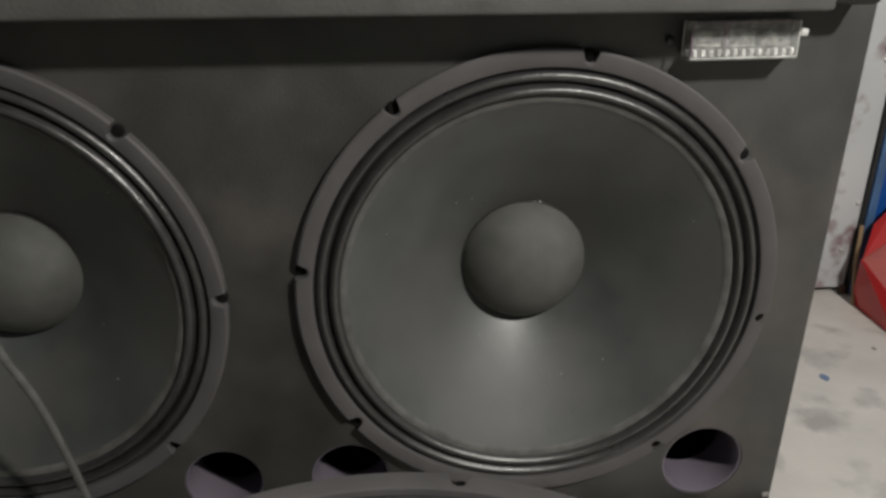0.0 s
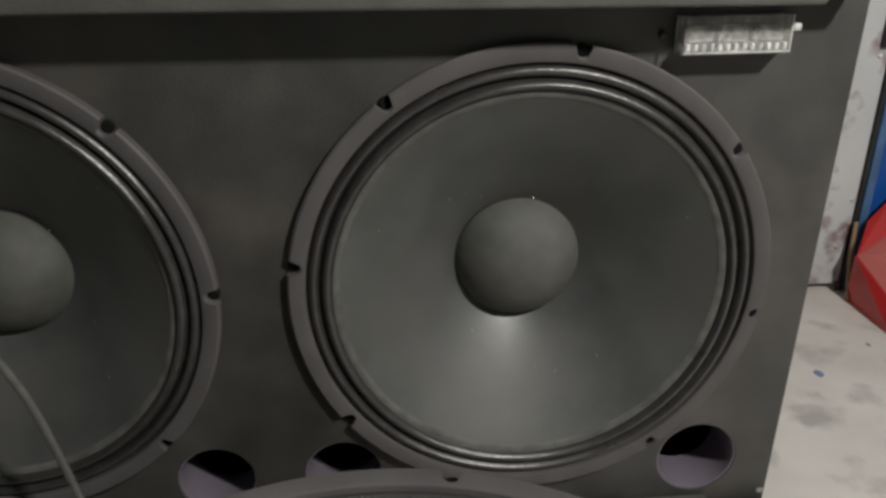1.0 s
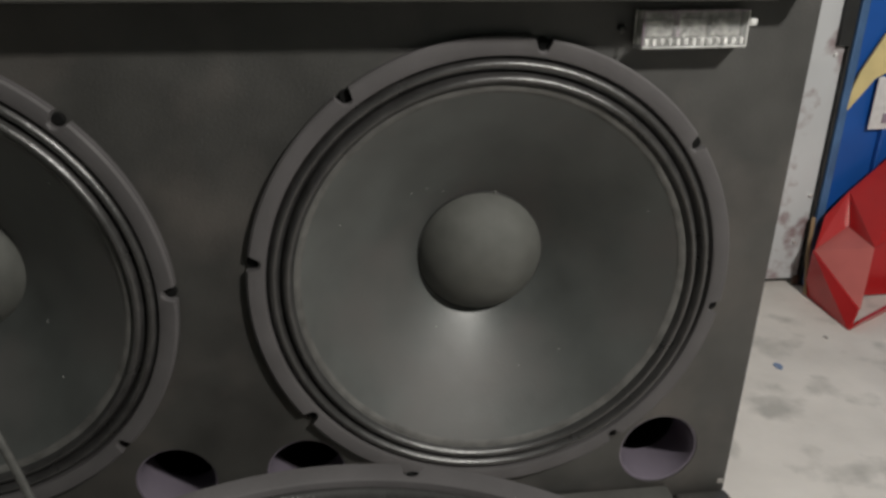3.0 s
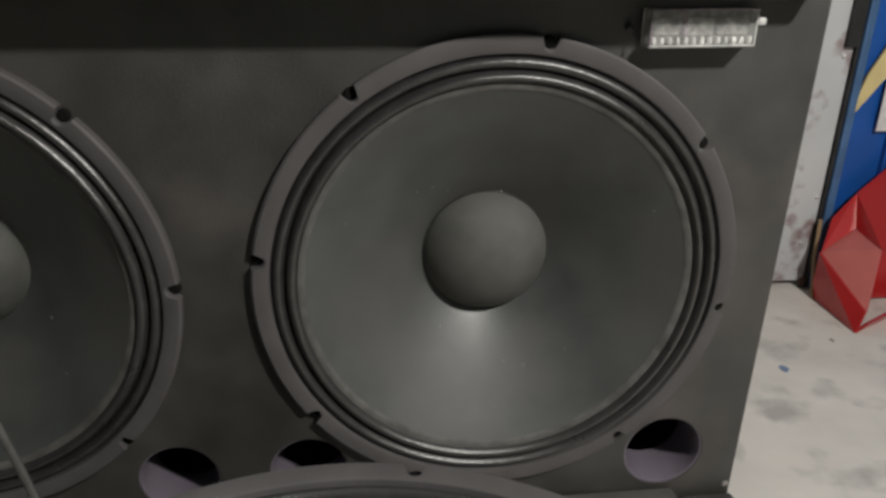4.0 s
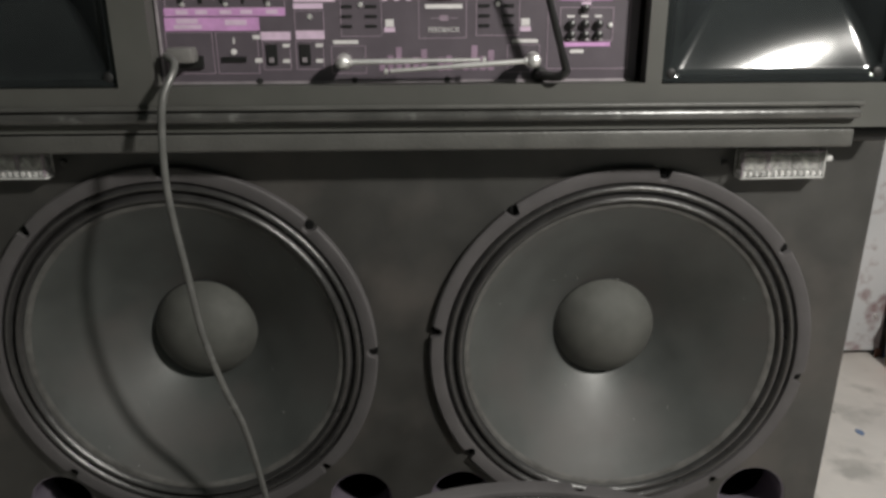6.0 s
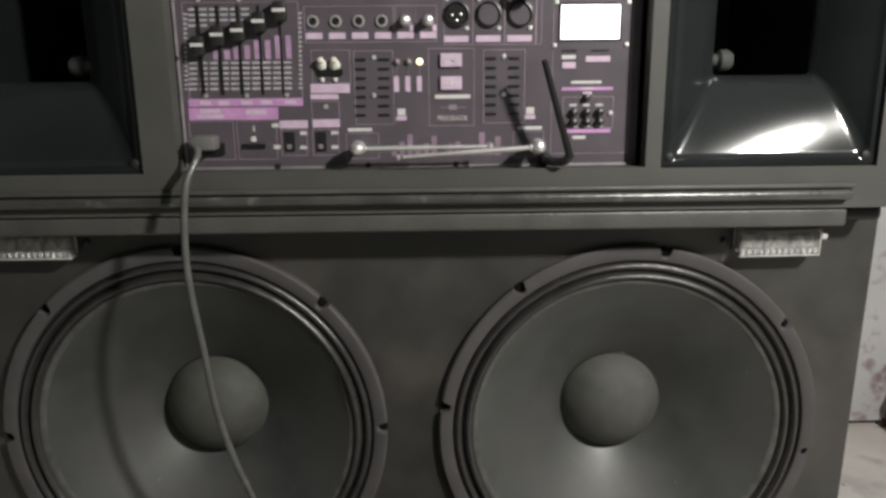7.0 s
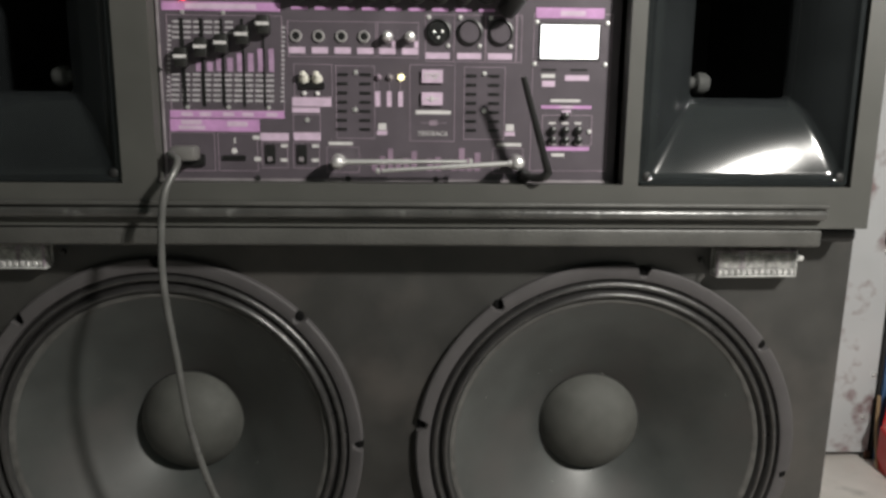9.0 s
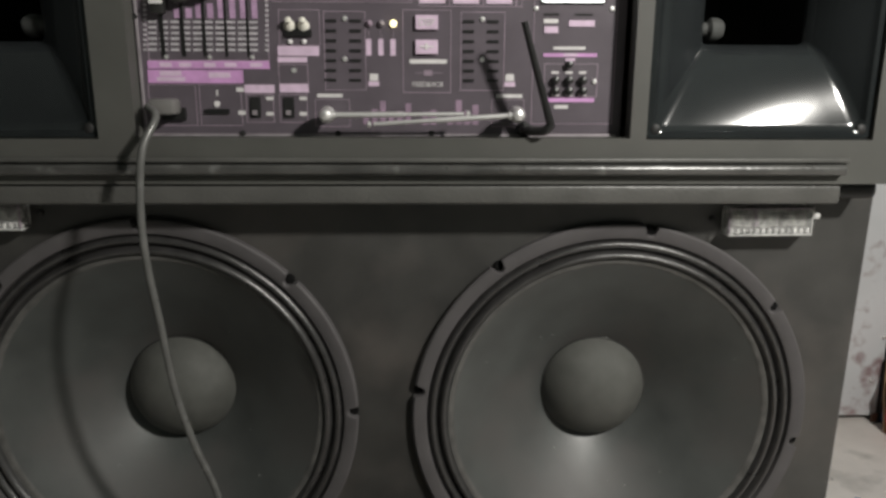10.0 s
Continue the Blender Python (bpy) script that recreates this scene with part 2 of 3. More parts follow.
part("cream_print", ribbon([(0.911, 0.318), (0.913, 0.350), (0.921, 0.378), (0.952, 0.440), (1.01, 0.50)], [(0.914, 0.320), (0.932, 0.345), (0.950, 0.37), (0.99, 0.39), (1.05, 0.405)], 0.6), YELLOW, blue, "cream curved print")
part("white_print", block(0.957, 1.06, 0.6005, 0.6015, 0.286, 0.372), WHITE, blue, "white printed square")
part("picture_bar", block(0.978, 1.05, 0.598, 0.6, 0.297, 0.312), LINE, blue)

# red plastic bin lying on its side beside the wall
bin_ = empty("red_bin", pose(0, 0, 0), "red plastic scoop bin lying on the floor by the wall", "bin")


def wedge(verts, faces, thick):
    bm = bmesh.new()
    vs = [bm.verts.new(v) for v in verts]
    for f in faces:
        bm.faces.new([vs[i] for i in f])
    bmesh.ops.recalc_face_normals(bm, faces=bm.faces)
    bmesh.ops.solidify(bm, geom=bm.faces[:], thickness=thick)
    return bm


A, B, C, D = (0.872, 0.55, 0.093), (0.932, 0.56, 0.130), (0.932, 0.49, 0.120), (0.893, 0.44, 0.036)
E, F, G, H = (0.882, 0.437, 0.001), (0.889, 0.574, 0.001), (0.901, 0.582, 0.1415), (0.94, 0.588, 0.1825)
P, Q, R, S = (1.10, 0.53, 0.17), (1.12, 0.59, 0.36), (1.12, 0.56, 0.001), (1.12, 0.595, 0.001)
# this facet turns to the bulb; its glare is painted in
part("pale_panel", wedge([A, B, C, D], [(0, 1, 2, 3)], 0.003), PALE_RED, bin_, "dusty red panel with glare in its colour")
part("side_panel", wedge([A, D, E, F], [(0, 1, 2, 3)], 0.003), RED, bin_)
part("rear_panel", wedge([A, G, H, B], [(0, 1, 2, 3)], 0.003), RED, bin_)
part("rim_panel", wedge([B, H, Q, P, C], [(0, 1, 2, 3, 4)], 0.003), RED, bin_)
part("inner_panel", wedge([(0.897, 0.545, 0.004), (1.12, 0.548, 0.004), (1.115, 0.56, 0.15), (0.935, 0.55, 0.118)], [(0, 1, 2, 3)], 0.003), RED, bin_)
part("back_panel", wedge([F, S, Q, H, G], [(0, 1, 2, 3, 4)], 0.003), RED, bin_)
part("flange", wedge([E, R, (1.13, 0.552, 0.028), (0.894, 0.430, 0.020)], [(0, 1, 2, 3)], 0.004), RED, bin_)


stick = empty("wooden_stick", pose(0, 0, 0), "thin brown wooden stick leaning on the board beside the red bin", "stick")
part("shaft", hose([Vector((0.8825, 0.563, 0.004)), Vector((0.8850, 0.583, 0.07)), Vector((0.8895, 0.594, 0.135))], 0.0035, 8), WOOD, stick, smooth=40)


def drop(x, y, rx, ry, mat, label):
    bm = bmesh.new()
    vs = []
    for k in range(14):
        a = 2 * math.pi * k / 14
        q = 0.8 + 0.35 * random.random()
        vs.append(bm.verts.new((x + rx * q * math.cos(a), y + ry * q * math.sin(a), 0.0012)))
    f = bm.faces.new(vs)
    bmesh.ops.extrude_face_region(bm, geom=[f])
    for v in vs:
        v.co.z = 0.0002
    return part("paint_drop", bm, mat, floor, label)


drop(0.71, 0.349, 0.006, 0.009, STAIN, "blue paint drop")
for x, y, r in ((0.68, 0.50, 0.003), (0.70, 0.41, 0.002), (0.72, 0.53, 0.004), (0.83, 0.42, 0.003)):
    drop(x, y, r, r * 1.6, DUST, "dark paint drop")


# ---- woofer ----
def woofer(m, label, phase, sag=(0, 0), dome=0.0545, apex=0.0440, blob=None):
    """A 15 inch woofer, facing -y; phase: degrees of its first bolt from the top."""
    w = empty("woofer", m, label, "loudspeaker", "woofers")

    def notch(i, r, a):
        d = (math.degrees(a) - phase + 22.5) % 45 - 22.5
        if i in (0, 1, 2) and abs(d) < 1.6:
            return r - 0.0090 * math.sqrt(max(0, 1 - (d / 1.9) ** 2))
        return r

    part("frame_ring", lathe([(0.1904, 0.0088), (0.1904, 0.0016), (0.1886, 0.0), (0.1785, 0.0), (0.1770, 0.001), (0.1762, 0.004), (0.1755, 0.012), (0.18, 0.012)], 480, True, notch), RIM, w, smooth=40)
    roll = []
    for k in range(61):
        t = k / 60
        roll.append((0.1762 - 0.0207 * t, 0.0088 - 0.0084 * abs(math.sin(2.0 * math.pi * t)) ** 0.62 - 0.0006 * t))
    part("surround", lathe(roll, 160), CLOTH, w, "doped black cloth surround with rolls", smooth=60)

    def depth(t):
        return 0.0045 + 0.0725 * (0.92 * t + 0.08 * t * t)

    cone = [(0.1560 - 0.1040 * k / 14, depth(k / 14)) for k in range(15)]
    part("cone", lathe(cone, 128), CONE, w, "dark grey paper cone", smooth=60)
    t = (0.1560 - dome) / 0.1040
    base = depth(t)
    low, rise = 0.06, base - apex
    ball = (dome * dome + rise * rise) / (2 * rise)
    cap = []
    for k in range(19):  # between a ball's cap and a half ellipse
        b = low + (math.pi / 2 - low) * k / 18
        r = dome * math.cos(b) / math.cos(low)
        full, flat = (math.sin(b) - math.sin(low)) / (1 - math.sin(low)), (math.sqrt(ball * ball - r * r) - ball + rise) / rise
        cap.append((r, base - rise * (0.35 * full + 0.65 * flat)))
    cap = [(dome, base + 0.004)] + cap
    cap[-1] = (0.0004, cap[-1][1])
    part("dust_cap", lathe(cap, 96), CAP, w, "grey domed dust cap", smooth=60).location = (sag[0], 0, sag[1])
    part("cone_edge", lathe([(0.1572, 0.0082), (0.1566, 0.0050), (0.1545, 0.0046), (0.1505, 0.0078)], 128), EDGE, w, "dusty pale cone edge", smooth=60)
    ring = [(dome + 0.0004 + 0.0008 * math.cos(2 * math.pi * k / 8), base - 0.0002 + 0.0008 * math.sin(2 * math.pi * k / 8)) for k in range(8)]
    part("glue_bead", lathe(ring, 72, True), GLUE, w, "glossy dried glue bead", smooth=60).location = (sag[0], 0, sag[1])
    if blob is not None:  # a pale nub added as the bead's glint, at this angle from the top
        a = radians(blob)
        nub = [(0.0002, -0.0012), (0.0013, -0.0009), (0.0019, 0.0), (0.0018, 0.003)]
        part("bead_glint", lathe(nub, 12), GLINT, w, "pale nub standing for a glint on the glue bead", smooth=60).location = (sag[0] + (dome + 0.001) * math.sin(a), base - 0.001, sag[1] + (dome + 0.001) * math.cos(a))
    for k in range(9):
        t = random.uniform(0.05, 0.85)
        a = random.uniform(0, 2 * math.pi)
        r = random.uniform(0.0003, 0.0006)
        dot = part("dust_speck", lathe([(0.0001, -r), (r * 0.8, -r * 0.6), (r, 0.0006)], 8), SPECK, w)
        dot.location = ((0.1560 - 0.1040 * t) * math.sin(a), depth(t), (0.1560 - 0.1040 * t) * math.cos(a))
    # sunk bolts, coloured as dark as the holes they sit in
    bolt = lathe([(0.0003, 0.0050), (0.0036, 0.0051), (0.0046, 0.0060), (0.0046, 0.0086)], 10)
    first = part("bolt", bolt, HOLE_SHADE, w, smooth=40)
    for k in range(8):
        a = radians(phase + 45 * k)
        ob = first if k == 0 else new("bolt", first.data)
        ob.parent = w
        ob.location = (0.1862 * math.sin(a), 0, 0.1862 * math.cos(a))
    part("basket", lathe([(0.174, 0.013), (0.165, 0.05), (0.10, 0.105), (0.085, 0.11), (0.084, 0.106), (0.098, 0.10), (0.162, 0.047), (0.17, 0.013)], 64, True), STEEL, w, smooth=40)
    part("magnet", lathe([(0.0005, 0.108), (0.082, 0.108), (0.085, 0.111), (0.085, 0.147), (0.082, 0.15), (0.0005, 0.15)], 64), STEEL, w, smooth=40)
    return w


# ---- lower cabinet ----
XW = 0.2153
cab = empty("speaker_cabinet", pose(0, 0, 0), "black painted wooden twin woofer cabinet on the floor", "speaker cabinet")
HB, HT = 0.085, 0.5535
HX, FY = 0.444, 0.009
ports = [(-0.3695, Z0 - 0.1720), (-0.0510, Z0 - 0.1742), (0.0570, Z0 - 0.1742), (0.3722, Z0 - 0.1782)]


def lean(bm):
    """The side edge of the cabinet leans out a little towards its top."""
    for v in bm.verts:
        if v.co.x > HX - 0.02:
            v.co.x += (v.co.z - 0.27) * 0.0118
    return bm


part("baffle", lean(board_with_holes(-HX, HX, HB, HT, FY, FY + 0.018, [(-XW - 0.0022, Z0 + 0.0032, 0.1765), (XW - 0.0006, Z0 - 0.0021, 0.1765)] + [(x, z, 0.0335 if x < 0.3 else 0.0365) for x, z in ports])), PAINT, cab)
part("side_panel", block(-HX, -HX + 0.018, FY + 0.0185, 0.40, HB, HT, 0.003), PAINT, cab)
part("side_panel", lean(block(HX - 0.018, HX, FY + 0.0185, 0.40, HB, HT, 0.003)), PAINT, cab)
part("top_panel", block(-HX + 0.0182, HX - 0.0182, FY + 0.0185, 0.40, HT - 0.018, HT), PAINT, cab)
part("bottom_panel", block(-HX, HX, FY, 0.40, HB - 0.018, HB - 0.0005, 0.002), PAINT, cab)
part("back_panel", block(-HX, HX, 0.4005, 0.415, HB - 0.018, HT), PAINT, cab)
part("top_rail", block(-0.392, 0.392, -0.034, FY - 0.0005, Z0 + 0.2125, Z0 + 0.2295, 0.003, 3), TRIM, cab, "projecting black wooden rail", smooth=40)
part("bottom_rail", block(-0.385, 0.385, -0.020, FY - 0.0005, HB - 0.006, Z0 - 0.2185, 0.003, 3), TRIM, cab, "projecting black wooden rail", smooth=40)


def corner(x0, x1, z0, z1, depth, mat, label):
    part("corner_guard", block(x0, x1, depth, FY - 0.0008, z0, z1, 0.005, 3), mat, cab, label, smooth=50)


part("paint_chip", block(0.4345, 0.4405, FY - 0.0012, FY - 0.0002, 0.102, 0.107, 0.0004), DUST, cab, "pale chip in the paint")
for s in (-1, 1):
    a, b = sorted((s * 0.394, s * 0.4315))
    corner(a, b, Z0 + 0.2150, Z0 + 0.2300, -0.022, RUBBER, "black rubber corner guard")
    a, b = sorted((s * 0.392, s * 0.4445))
    corner(a, b, HB - 0.018, Z0 - 0.228, -0.012, PAINT, "black painted corner guard")
    for y in (0.05, 0.36):
        part("caster", lathe([(0.0004, -0.012), (0.031, -0.012), (0.0335, -0.009), (0.0335, 0.009), (0.031, 0.012), (0.0004, 0.012)], 28), RUBBER, cab, "black caster wheel", smooth=40).matrix_basis = pose(s * 0.40, y, 0.0336, 0, 0, 90)
for x, z in ports:
    t = part("port_tube", lathe([(0.0334, FY + 0.0012), (0.0334, 0.054), (0.0312, 0.054), (0.0312, FY + 0.0035), (0.0320, FY + 0.0012)], 48, True), TUBE, cab, "grey plastic bass port tube", smooth=40)
    t.location = (x, 0, z)
    if x > 0.3:
        t.scale = (1.09, 1, 1.09)

woofer(pose(XW - 0.0006, 0, Z0 - 0.0021), "black woofer with dusty grey cone in the cabinet", 8.66, (0.0, -0.0012), 0.0545, 0.0420, 12)
woofer(pose(-XW - 0.0022, 0, Z0 + 0.0032), "black woofer in the cabinet behind the hanging cable", -0.5, (0.0012, -0.0030), 0.0548, 0.040, 222)
woofer(pose(0.0919, -0.3916, 0.3259, -90), "loose black woofer lying face up on a low box", 12.5)
box = empty("wooden_box", pose(0.0919, -0.3916, 0), "low plain plywood box under the loose woofer", "box")
part("lid", block(-0.15, 0.15, -0.15, 0.15, 0.161, 0.1757, 0.002), WOOD, box)
for s in (-1, 1):
    part("side", block(s * 0.142 - 0.007, s * 0.142 + 0.007, -0.15, 0.15, 0.0, 0.1608, 0.001), WOOD, box)
    part("end", block(-0.1348, 0.1348, s * 0.142 - 0.007, s * 0.142 + 0.007, 0.0, 0.1608, 0.001), WOOD, box)


# ---- strip lamps under the rail ----
def strip_lamp(m, label, flip=1):
    w = empty("strip_lamp", m, label, "lamp", "strip lamps")

    def box(name, x0, x1, y0, y1, z0, z1, mat, bevel=0.0005, text=""):
        x0, x1 = sorted((flip * x0, flip * x1))
        return part(name, block(x0, x1, y0, y1, z0, z1, bevel), mat, w, text, 40)

    box("board", -0.0382, 0.0382, -0.003, 0.0, -0.0117, 0.0117, MOTTLE, 0.001, "mottled grey back plate")
    box("lens", -0.0385, 0.0368, -0.0195, -0.0032, -0.0120, 0.0120, LENS, 0.002, "clear plastic lens").visible_shadow = False
    box("lens_edge", -0.0389, 0.0366, -0.0204, -0.0185, -0.0127, -0.0114, FROST, 0.0005, "milky lower edge")
    box("lens_wall", -0.0387, 0.0366, -0.0184, -0.0032, -0.0136, -0.0123, FROST, 0.0003, "milky lower wall")
    box("lens_edge", -0.0391, -0.0381, -0.0203, -0.0185, -0.0112, 0.0112, LINE)
    box("lens_edge", -0.0389, 0.0366, -0.0202, -0.0190, 0.0114, 0.0119, LINE)
    part("lens_end", wedge([(flip * 0.0370, -0.0192, -0.0120), (flip * 0.0370, -0.0192, 0.0120), (flip * 0.0430, -0.008, 0.0110), (flip * 0.0430, -0.008, -0.0090)], [(0, 1, 2, 3)], 0.0008), MOTTLE, w, "slanted clear end")
    for k in range(13):
        u = -0.0350 + 0.0057 * k
        box("rib", u - 0.0013, u + 0.0013, -0.0184, -0.0040, -0.0111, -0.0062, FROST, 0.0006)
    for x, g, z0, z1 in ((-0.0240, 0.0100, -0.0055, 0.0055), (-0.0010, 0.0105, -0.0058, 0.0062), (0.0230, 0.0105, -0.0055, 0.0052)):
        box("reflector", x - g, x + g, -0.0120, -0.0034, z0, z1, BOARD, 0.002, "white reflector")
    box("divider", -0.0134, -0.0120, -0.0165, -0.0034, -0.0055, 0.0100, LINE)
    box("tab", 0.0432, 0.0488, -0.009, 0.0, 0.0, 0.0050, FROST, 0.001)
    part("screw", lathe([(0.0004, -0.004), (0.0026, -0.003), (0.003, 0.0)], 12), STEEL, w).location = (flip * -0.047, 0, -0.001)
    return w


strip_lamp(pose(0.3467, FY - 0.0006, Z0 + 0.1928, 0, -0.5, 0), "clear ribbed plastic strip lamp on the baffle")
strip_lamp(pose(-0.3530, FY - 0.0006, Z0 + 0.1990), "clear ribbed plastic strip lamp on the unlit side of the baffle", -1)

# ---- upper cabinet with horns and panel opening ----
UB, UT, UY, UX = Z0 + 0.2305, Z0 + 0.56, -0.036, 0.431
up = empty("mixer_cabinet", pose(0, 0, 0), "black painted wooden cabinet with two horns and a mixer opening", "speaker cabinet")
PX0, PX1, PZ0, PZ1 = -0.1985, 0.2070, Z0 + 0.2685, Z0 + 0.515
HXL, HXR, HZ0, HZ1 = 0.2205, 0.4115, Z0 + 0.2675, Z0 + 0.5325
part("front_board", board_with_holes(-UX, UX, UB, UT, UY, UY + 0.018, [], [(PX0, PX1, PZ0, PZ1), (HXL, HXR, HZ0, HZ1), (-HXR - 0.008, -HXL - 0.008, HZ0, HZ1)]), FRONT, up)
for s in (-1, 1):
    a, b = sorted((s * (UX - 0.018), s * UX))
    part("side_panel", block(a, b, UY + 0.0185, 0.36, UB, UT, 0.002), PAINT, up)
part("top_panel", block(-UX + 0.0185, UX - 0.0185, UY + 0.0185, 0.36, UT - 0.018, UT), PAINT, up)
part("bottom_panel", block(-UX + 0.0185, UX - 0.0185, UY + 0.0185, 0.36, UB, UB + 0.018), PAINT, up)
part("back_panel", block(-UX, UX, 0.3605, 0.372, UB, UT), PAINT, up)
part("moulding", block(-0.390, 0.390, UY - 0.009, UY - 0.0003, Z0 + 0.2385, Z0 + 0.2475, 0.0036, 3), MOULD, up, "worn glossy half-round moulding with highlight flecks in its colour", smooth=60)
part("bead", block(-0.393, 0.393, UY - 0.004, UY - 0.0003, Z0 + 0.2485, Z0 + 0.2525, 0.0012, 2), TRIM, up, smooth=60)
for s, y in ((-1, 0.2), (1, 0.2)):
    part("foot", block(s * 0.36 - 0.02, s * 0.36 + 0.02, 0.02, 0.06, HT + 0.0003, UB - 0.0003), RUBBER, up)
    part("foot", block(s * 0.36 - 0.02, s * 0.36 + 0.02, 0.28, 0.32, HT + 0.0003, UB - 0.0003), RUBBER, up)


def horn(m, label, w, h, side=1):
    """A square horn; its flange lies in the xz plane, the throat goes back along +y."""
    o = empty("horn", m, label, "horn", "horns")
    fl = 0.005
    bm = bmesh.new()
    rings = []
    # half width and height (None: along the flare, share passed), depth, corner radius
    shape = [(w, h, 0.006, 0.004), (w, h, 0.0, 0.004), (w - fl, h - fl, 0.0, 0.010), (w - fl - 0.002, h - fl - 0.002, 0.003, 0.010)]
    for k in range(1, 25):
        t = k / 24
        shape.append((None, t, 0.003 + 0.042 * t, 0.010 - 0.006 * t))
    shape.append((0.0445, 0.0555, 0.048, 0.004))
    shape.append((0.0450, 0.0560, 0.240, 0.004))
    for a, b, y, r in shape:

        def half(u):
            """Half width and height of the ring at the share u of its width."""
            if a is not None:
                return a, b
            n = 1.55 + 0.35 * u
            return w - fl - 0.002 - (w - fl - 0.0455) * (1 - (1 - b) ** 1.25), h - fl - 0.002 - (h - fl - 0.0565) * (1 - (1 - b) ** n)

        ring = []
        shift = side * 0.006 * (min(1, y / 0.045) if y > 0.003 and a is None or y > 0.046 else 0)
        for sx, sz, a0 in ((1, 1, 0), (-1, 1, 90), (-1, -1, 180), (1, -1, 270)):
            ha, hb = half(sx)
            for k in range(7):
                g = radians(a0 + 15 * k)
                ring.append(bm.verts.new((shift + sx * (ha - r) + r * math.cos(g), y, sz * (hb - r) + r * math.sin(g))))
            if sx == sz:  # along the top and the bottom edge to the next corner
                for k in range(1, 12):
                    u = sx * (1 - k / 6)
                    ring.append(bm.verts.new((shift + u * (ha - r), y, sz * half(u)[1])))
        rings.append(ring)
    n = len(rings[0])
    for p, q in zip(rings, rings[1:]):
        for k in range(n):
            bm.faces.new((p[k], p[(k + 1) % n], q[(k + 1) % n], q[k]))
    part("flare", bm, HORN, o, "glossy black plastic flare", smooth=50)
    part("throat", block(-0.055, 0.055, 0.2405, 0.262, -0.058, 0.058), RUBBER, o)
    part("driver", lathe([(0.0005, 0.263), (0.05, 0.263), (0.055, 0.27), (0.055, 0.32), (0.0005, 0.32)], 32), STEEL, o)
    for sx in (-1, 1):
        for sz in (-1, 1):
            part("screw", lathe([(0.0004, -0.0012), (0.003, -0.001), (0.0042, -0.0002), (0.0042, 0.002)], 14), RUBBER, o, smooth=40).location = (sx * (w - 0.0075), 0, sz * (h - 0.0075))
    part("inner_bolt", lathe([(0.0004, -0.005), (0.0070, -0.0035), (0.0098, 0.001), (0.0098, 0.008), (0.0060, 0.011), (0.0060, 0.022)], 18), BOLT, o, "dull metal bolt head", smooth=40).matrix_basis = pose(-side * 0.019, 0.060, -0.041, 0, 0, side * 90)
    return o


hw, hh = (HXR - HXL) / 2 - 0.001, (HZ1 - HZ0) / 2 - 0.001
horn(pose((HXL + HXR) / 2, UY + 0.004, (HZ0 + HZ1) / 2), "glossy black horn flare in the upper cabinet", hw, hh)
horn(pose(-(HXL + HXR) / 2 - 0.008, UY + 0.004, (HZ0 + HZ1) / 2), "glossy black horn flare in the unlit side of the upper cabinet", hw, hh, -1)

# ---- mixer panel ----
PY = -0.016  # front of the faceplate
mixer = empty("mixer_amplifier", pose(0, 0, 0), "black mixer amplifier panel with magenta labels and a lit display", "mixer")


def pan(u, v):
    """Panel units, 2 to the millimetre, u to the right and v down, to metres."""
    s = (v - 50) / 250
    x, z = -0.1984 - 0.0097 * s + (u - 300) * (0.000493 + 0.0000191 * s), Z0 + 0.3983 - (v - 50) * 0.00049
    return 0.028 + (x - 0.028) * 0.991, 0.661 + (z - 0.661) * 0.991


MM = 0.0005
part("faceplate", block(-0.2005, 0.2040, PY, PY + 0.003, Z0 + 0.2675, Z0 + 0.513, 0.0008), FACE, mixer)
part("chassis", block(-0.19, 0.19, PY + 0.0035, 0.2, Z0 + 0.28, Z0 + 0.50), STEEL, mixer)
part("edge_strip", block(-0.2005, 0.1995, PY - 0.0016, PY - 0.0003, Z0 + 0.2675, Z0 + 0.2705, 0.0004), ALU, mixer, "bright lower edge")
part("edge_strip", block(-0.1974, -0.1952, PY - 0.0022, PY - 0.0003, Z0 + 0.2709, Z0 + 0.513, 0.0004), ALU, mixer, "bright side edge")


def plate(u0, v0, u1, v1, mat, name="label_strip", h=0.0006, label=""):
    """A raised print of the panel, h metres high."""
    x0, z1 = pan(u0, v0)
    x1, z0 = pan(u1, v1)
    return part(name, block(x0, x1, PY - h, PY - 0.0001, z0, z1), mat, mixer, label)


def outline(u0, v0, u1, v1, mat=LINE, t=0.0006):
    x0, z1 = pan(u0, v0)
    x1, z0 = pan(u1, v1)
    bm = bmesh.new()
    for a, b, c, d in ((x0, x1, z0, z0 + t), (x0, x1, z1 - t, z1), (x0, x0 + t, z0 + t, z1 - t), (x1 - t, x1, z0 + t, z1 - t)):
        block(a, b, PY - 0.0004, PY - 0.0001, c, d, bm=bm)
    return part("frame_line", bm, mat, mixer)


def turned(name, u, v, profile, mat, label="", segs=20, smooth=40, parent=None):
    """A turned piece on the panel; profile: (r, height) in metres over the faceplate."""
    x, z = pan(u, v)
    ob = part(name, lathe([(r, -h) for r, h in profile], segs), mat, mixer, label, smooth)
    ob.location = (x, PY, z)
    return ob


